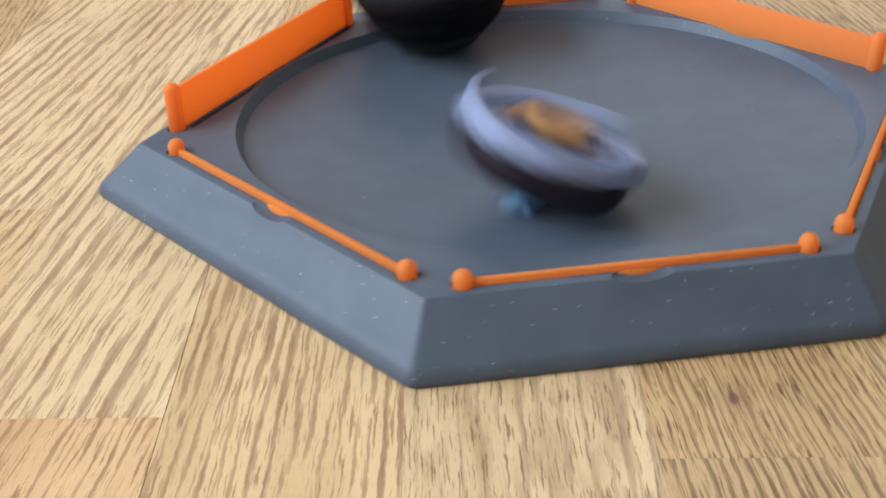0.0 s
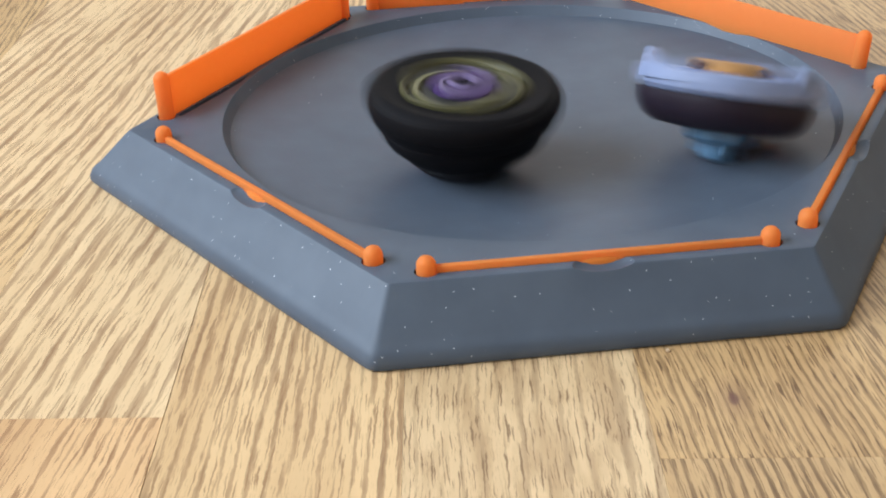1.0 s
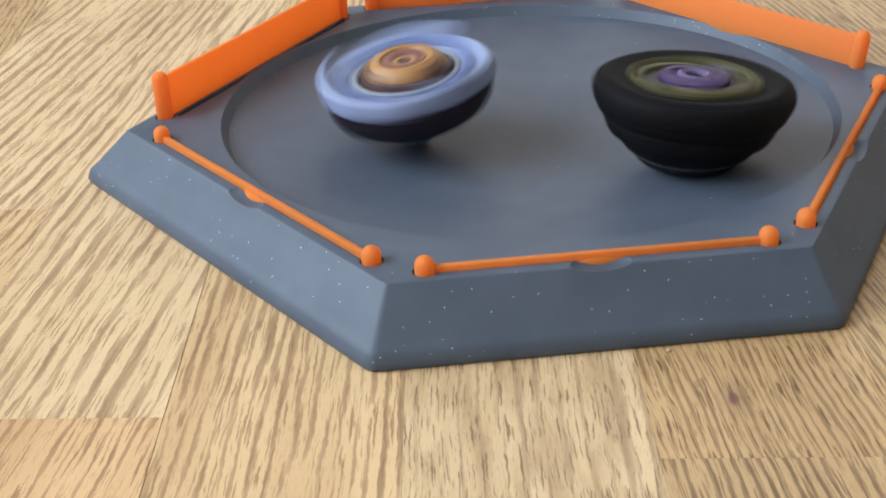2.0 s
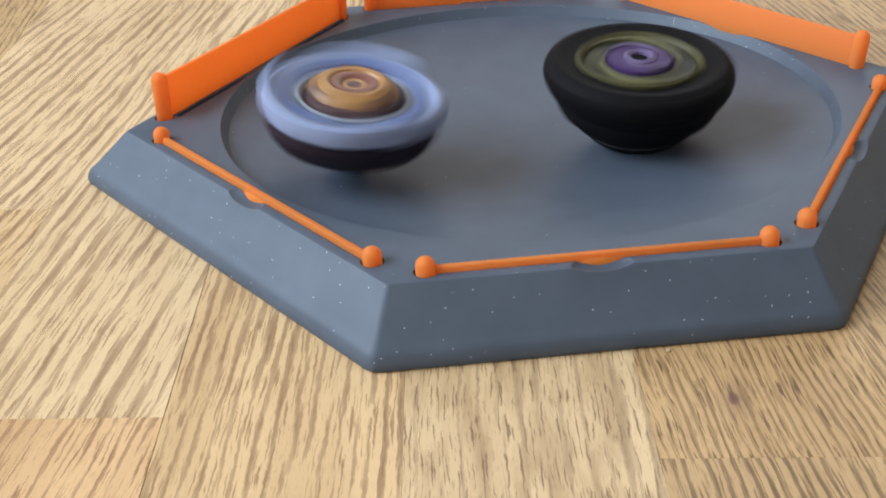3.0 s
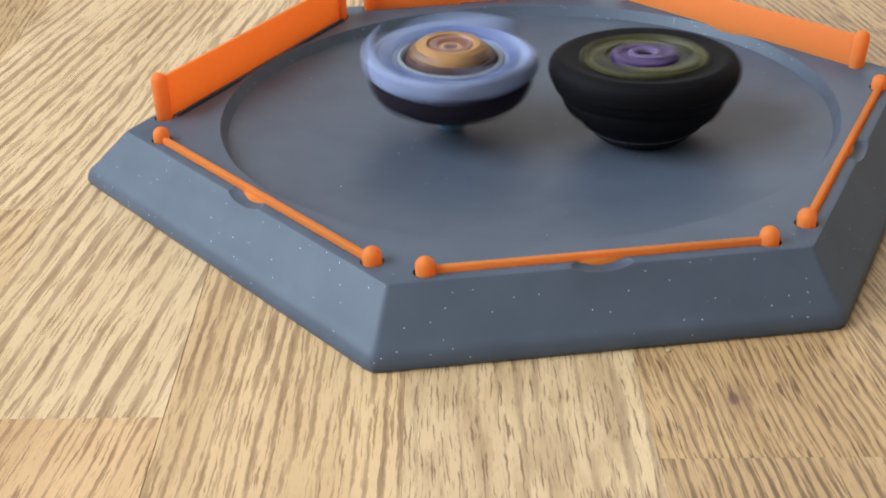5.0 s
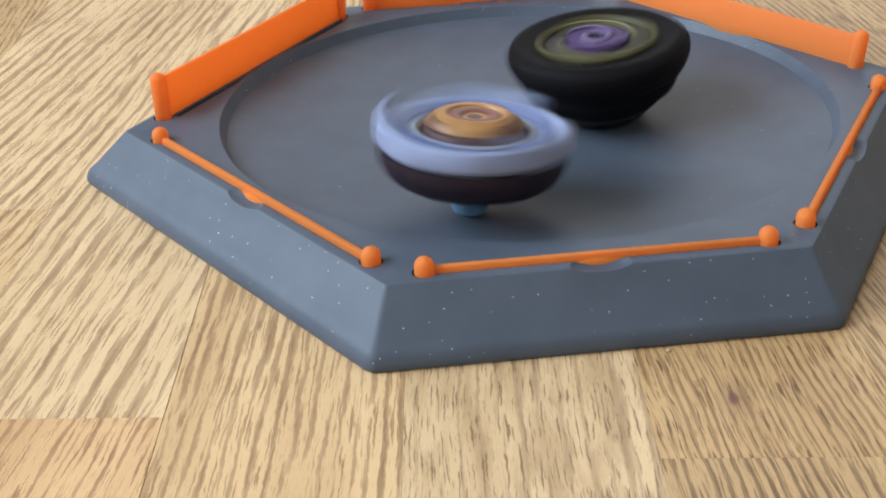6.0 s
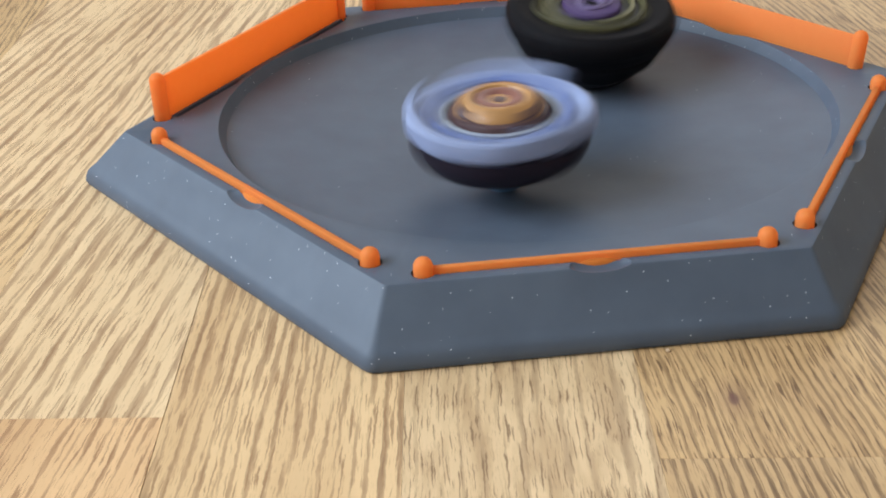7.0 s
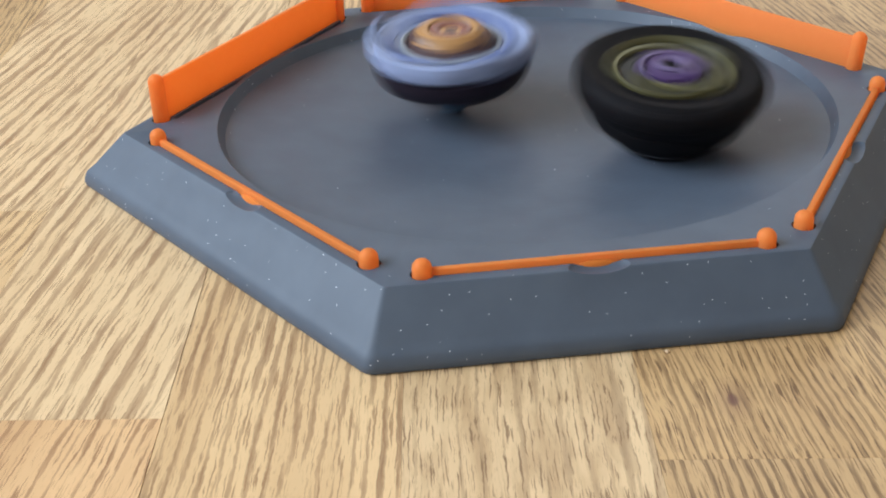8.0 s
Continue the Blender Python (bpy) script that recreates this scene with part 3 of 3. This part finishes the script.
BLUE_ROWS = [
    (0, 0.0126, 0.2741, 0.0087, 24, 14), (0.1, -0.0040, 0.2474, 0.0121, 23.5, 23), (0.2, -0.0122, 0.2556, 0.0113, 19.4, 19), (0.3, -0.0088, 0.2491, 0.0119, 18.5, 24), (0.4, 0.0036, 0.2453, 0.0120, 17.6, 29),
    (0.5, 0.0119, 0.2542, 0.0106, 20.1, 42), (0.6, 0.0290, 0.2677, 0.0092, 19.1, 74), (0.7, 0.0622, 0.2724, 0.0112, 17.9, 49), (0.8, 0.0788, 0.2752, 0.0121, 18.7, 69), (0.9, 0.0738, 0.2839, 0.0110, 18.7, 69),
    (1, 0.0627, 0.2966, 0.0092, 20.2, 61), (1.1, 0.0487, 0.3238, 0.0073, 17.3, 84), (1.2, 0.0372, 0.3529, 0.0074, 12.3, 96), (1.3, 0.0275, 0.3588, 0.0074, 8.5, 152), (1.4, 0.0226, 0.3553, 0.0071, 9.6, 193),
    (1.5, 0.0092, 0.3602, 0.0075, 12.4, 159), (1.6, 0.0018, 0.3537, 0.0073, 14.1, 175), (1.7, 0.0030, 0.3452, 0.0069, 13.8, 185), (2.1, -0.0143, 0.3128, 0.0076, 7.1, 223), (2.5, -0.0064, 0.2896, 0.0083, 6.7, 270),
    (2.8, -0.0140, 0.3097, 0.0076, 7.7, 270), (2.9, -0.0233, 0.2991, 0.0088, 7.9, 305), (3, -0.0292, 0.3004, 0.0092, 9.2, 326), (3.1, -0.0304, 0.3015, 0.0093, 7.4, 339), (3.2, -0.0248, 0.3010, 0.0088, 6.2, 329),
    (3.3, -0.0127, 0.2967, 0.0082, 3.5, 349), (3.4, -0.0050, 0.2898, 0.0082, 2.4, 33), (3.5, -0.0093, 0.2831, 0.0090, 3.3, 23), (3.6, -0.0145, 0.2832, 0.0093, 5.3, 90), (3.7, -0.0163, 0.2980, 0.0083, 5.2, 67),
    (3.8, -0.0059, 0.3185, 0.0070, 3.8, 181), (3.9, -0.0051, 0.3123, 0.0071, 1.8, 236), (4, 0.0001, 0.3067, 0.0071, 1.7, 270), (4.1, -0.0009, 0.2923, 0.0079, 3.3, 23), (4.2, -0.0024, 0.2946, 0.0078, 2.8, 241),
    (4.3, -0.0048, 0.2993, 0.0076, 2.8, 241), (4.4, -0.0190, 0.3068, 0.0081, 2.9, 313), (4.5, -0.0264, 0.3222, 0.0083, 2.8, 241), (4.6, -0.0246, 0.3392, 0.0082, 3.8, 243), (4.7, -0.0066, 0.3487, 0.0074, 4.7, 283),
    (5.2, -0.0030, 0.3157, 0.0069, 2.9, 313), (5.5, 0.0010, 0.2979, 0.0075, 2.9, 313), (5.8, 0.0043, 0.2895, 0.0079, 4.3, 333), (5.9, 0.0033, 0.2740, 0.0093, 4.3, 333), (6, 0.0010, 0.2716, 0.0096, 6.9, 48),
    (6.1, -0.0023, 0.2769, 0.0092, 4.9, 5), (6.2, -0.0084, 0.2848, 0.0088, 4.5, 345), (6.3, -0.0044, 0.2858, 0.0085, 4.5, 345), (6.4, -0.0018, 0.2924, 0.0079, 3.8, 359), (6.5, 0.0029, 0.3009, 0.0073, 2.6, 356),
    (6.6, 0.0100, 0.3009, 0.0071, 2.6, 356), (6.7, 0.0243, 0.3044, 0.0069, 2, 319), (6.8, 0.0240, 0.2836, 0.0083, 2, 319), (6.9, 0.0179, 0.2805, 0.0085, 2, 319), (7, 0.0095, 0.2886, 0.0079, 2.8, 241),
    (7.1, 0.0043, 0.2825, 0.0085, 2.8, 241), (7.2, -0.0048, 0.2689, 0.0101, 2.8, 241), (7.3, -0.0131, 0.2790, 0.0095, 4.7, 185), (7.4, -0.0145, 0.2979, 0.0082, 4.7, 185), (7.5, -0.0245, 0.2929, 0.0092, 3.8, 243),
    (7.6, -0.0292, 0.2942, 0.0095, 5.2, 15), (7.7, -0.0242, 0.3084, 0.0084, 5.2, 15), (7.8, -0.0106, 0.3212, 0.0071, 5.2, 165), (7.9, -0.0065, 0.3274, 0.0069, 2.9, 313), (8, -0.0020, 0.3446, 0.0070, 4.7, 270),
]
DARK_ROWS = [
    (0, -0.0065, 0.3849, 0.0110, 4.2, 162), (0.1, -0.0172, 0.3636, 0.0096, 4.0, 270), (0.2, -0.0233, 0.3522, 0.0090, 12.7, 281), (0.3, -0.0178, 0.3606, 0.0092, 16.8, 292), (0.4, -0.0136, 0.3630, 0.0091, 16.8, 292),
    (0.5, -0.0042, 0.3568, 0.0081, 18.8, 291), (0.6, -0.0000, 0.3454, 0.0073, 22.5, 23), (0.7, 0.0028, 0.3960, 0.0112, 8.1, 171), (0.8, -0.0086, 0.3434, 0.0073, 3.0, 320), (0.9, -0.0086, 0.3193, 0.0071, 2.0, 0),
    (1, -0.0002, 0.3032, 0.0073, 3.9, 310), (1.1, 0.0089, 0.2874, 0.0080, 6.1, 12), (1.2, 0.0234, 0.2744, 0.0092, 3.8, 297), (1.3, 0.0337, 0.2868, 0.0082, 5.8, 41), (1.4, 0.0370, 0.2982, 0.0076, 8.8, 287),
    (1.5, 0.0534, 0.2957, 0.0086, 8.7, 270), (1.6, 0.0634, 0.3050, 0.0089, 7.8, 287), (1.7, 0.0607, 0.3116, 0.0084, 4.8, 44), (2.2, 0.0511, 0.2894, 0.0089, 4.2, 18), (2.5, 0.0418, 0.3103, 0.0072, 4.2, 18),
    (2.8, 0.0349, 0.3203, 0.0067, 5.8, 288), (2.9, 0.0416, 0.3202, 0.0070, 5.8, 288), (3, 0.0453, 0.3179, 0.0072, 5.8, 288), (3.1, 0.0460, 0.3176, 0.0073, 5.8, 288), (3.2, 0.0456, 0.3177, 0.0072, 5.8, 288),
    (3.3, 0.0422, 0.3186, 0.0071, 5.8, 288), (3.4, 0.0416, 0.3202, 0.0070, 5.8, 288), (3.5, 0.0460, 0.3288, 0.0072, 5.8, 288), (3.6, 0.0435, 0.3356, 0.0071, 5.8, 288), (3.7, 0.0418, 0.3361, 0.0070, 5.8, 288),
    (3.8, 0.0404, 0.3376, 0.0070, 5.8, 288), (3.9, 0.0489, 0.3382, 0.0074, 5.8, 288), (4, 0.0504, 0.3493, 0.0079, 5.8, 288), (4.1, 0.0458, 0.3429, 0.0074, 5.8, 288), (4.2, 0.0413, 0.3360, 0.0070, 5.8, 288),
    (4.3, 0.0424, 0.3270, 0.0070, 7.1, 169), (4.4, 0.0505, 0.3209, 0.0075, 5.7, 188), (4.5, 0.0521, 0.3181, 0.0076, 5.7, 188), (4.6, 0.0487, 0.3110, 0.0076, 5.7, 188), (4.7, 0.0443, 0.3122, 0.0073, 5.7, 188),
    (5.2, 0.0491, 0.3221, 0.0074, 4.2, 18), (5.5, 0.0459, 0.3364, 0.0073, 4.2, 18), (5.8, 0.0440, 0.3487, 0.0075, 2, 319), (5.9, 0.0426, 0.3423, 0.0072, 3.1, 214), (6, 0.0389, 0.3346, 0.0069, 5.4, 204),
    (6.1, 0.0362, 0.3224, 0.0068, 4.4, 201), (6.2, 0.0384, 0.3225, 0.0068, 1.7, 270), (6.3, 0.0442, 0.3273, 0.0071, 2.7, 270), (6.4, 0.0485, 0.3287, 0.0073, 4.7, 270), (6.5, 0.0592, 0.3498, 0.0086, 6.7, 282),
    (6.6, 0.0576, 0.3500, 0.0085, 4.7, 270), (6.7, 0.0552, 0.3498, 0.0083, 4.7, 270), (6.8, 0.0533, 0.3686, 0.0093, 6.1, 12), (6.9, 0.0452, 0.3644, 0.0085, 6.1, 12), (7, 0.0370, 0.3630, 0.0080, 8.8, 287),
    (7.1, 0.0314, 0.3577, 0.0075, 4.9, 308), (7.2, 0.0240, 0.3718, 0.0084, 5.2, 15), (7.3, 0.0179, 0.3629, 0.0076, 4.2, 18), (7.4, 0.0110, 0.3500, 0.0069, 6.8, 288), (7.5, 0.0298, 0.3666, 0.0081, 11.7, 287),
    (7.6, 0.0413, 0.3692, 0.0087, 8.8, 287), (7.7, 0.0428, 0.3630, 0.0083, 4.2, 18), (7.8, 0.0416, 0.3471, 0.0074, 1.7, 270), (7.9, 0.0394, 0.3198, 0.0069, 4.9, 308), (8, 0.0524, 0.3129, 0.0078, 8.8, 287),
]


# ---------------------------------------------------------------- what moves
def glide(rows, t):
    """A row's values at t, by a smooth curve through the rows."""
    for i in range(len(rows) - 1):
        if t <= rows[i + 1][0]:
            break
    p1, p2 = rows[i], rows[i + 1]
    p0, p3 = rows[max(0, i - 1)], rows[min(len(rows) - 1, i + 2)]
    h = p2[0] - p1[0]
    q = min(1.0, max(0.0, (t - p1[0]) / h))
    out = []
    for a, b, c, d in zip(p0[1:], p1[1:], p2[1:], p3[1:]):
        m1 = (c - a) / max(1e-6, p2[0] - p0[0]) * h
        m2 = (d - b) / max(1e-6, p3[0] - p1[0]) * h
        out.append((2 * q**3 - 3 * q**2 + 1) * b + (q**3 - 2 * q**2 + q) * m1 + (3 * q**2 - 2 * q**3) * c + (q**3 - q**2) * m2)
    return out


def spun(rows, degrees, start=0):
    """Poses of a top, 30 a second: its tip's place, its lean, and its spin."""
    flat = []
    for t, x, y, z, lean, way in rows:
        flat.append((t, x, y, z, lean * math.cos(radians(way)), lean * math.sin(radians(way))))
    out = []
    for k in range(241):
        t = k / 30
        x, y, z, lx, ly = glide(flat, t)
        lean = math.hypot(lx, ly)
        axis = Vector((-ly, lx, 0)) if lean > 1e-4 else Vector((1, 0, 0))
        turn = Matrix.Rotation(radians(lean), 4, axis.normalized())
        out.append((t, Matrix.Translation((x, y, z + 0.0002)) @ turn @ Matrix.Rotation(radians(start + degrees * k), 4, "Z")))
    return out


def motions():
    walk(ARENA, [(t, pose(x, y, 0, 0, 0, rz)) for t, x, y, rz in ARENA_ROWS])
    walk(BLUE, spun(BLUE_ROWS, 80, 234))
    walk(DARK, spun(DARK_ROWS, -86))


motions()
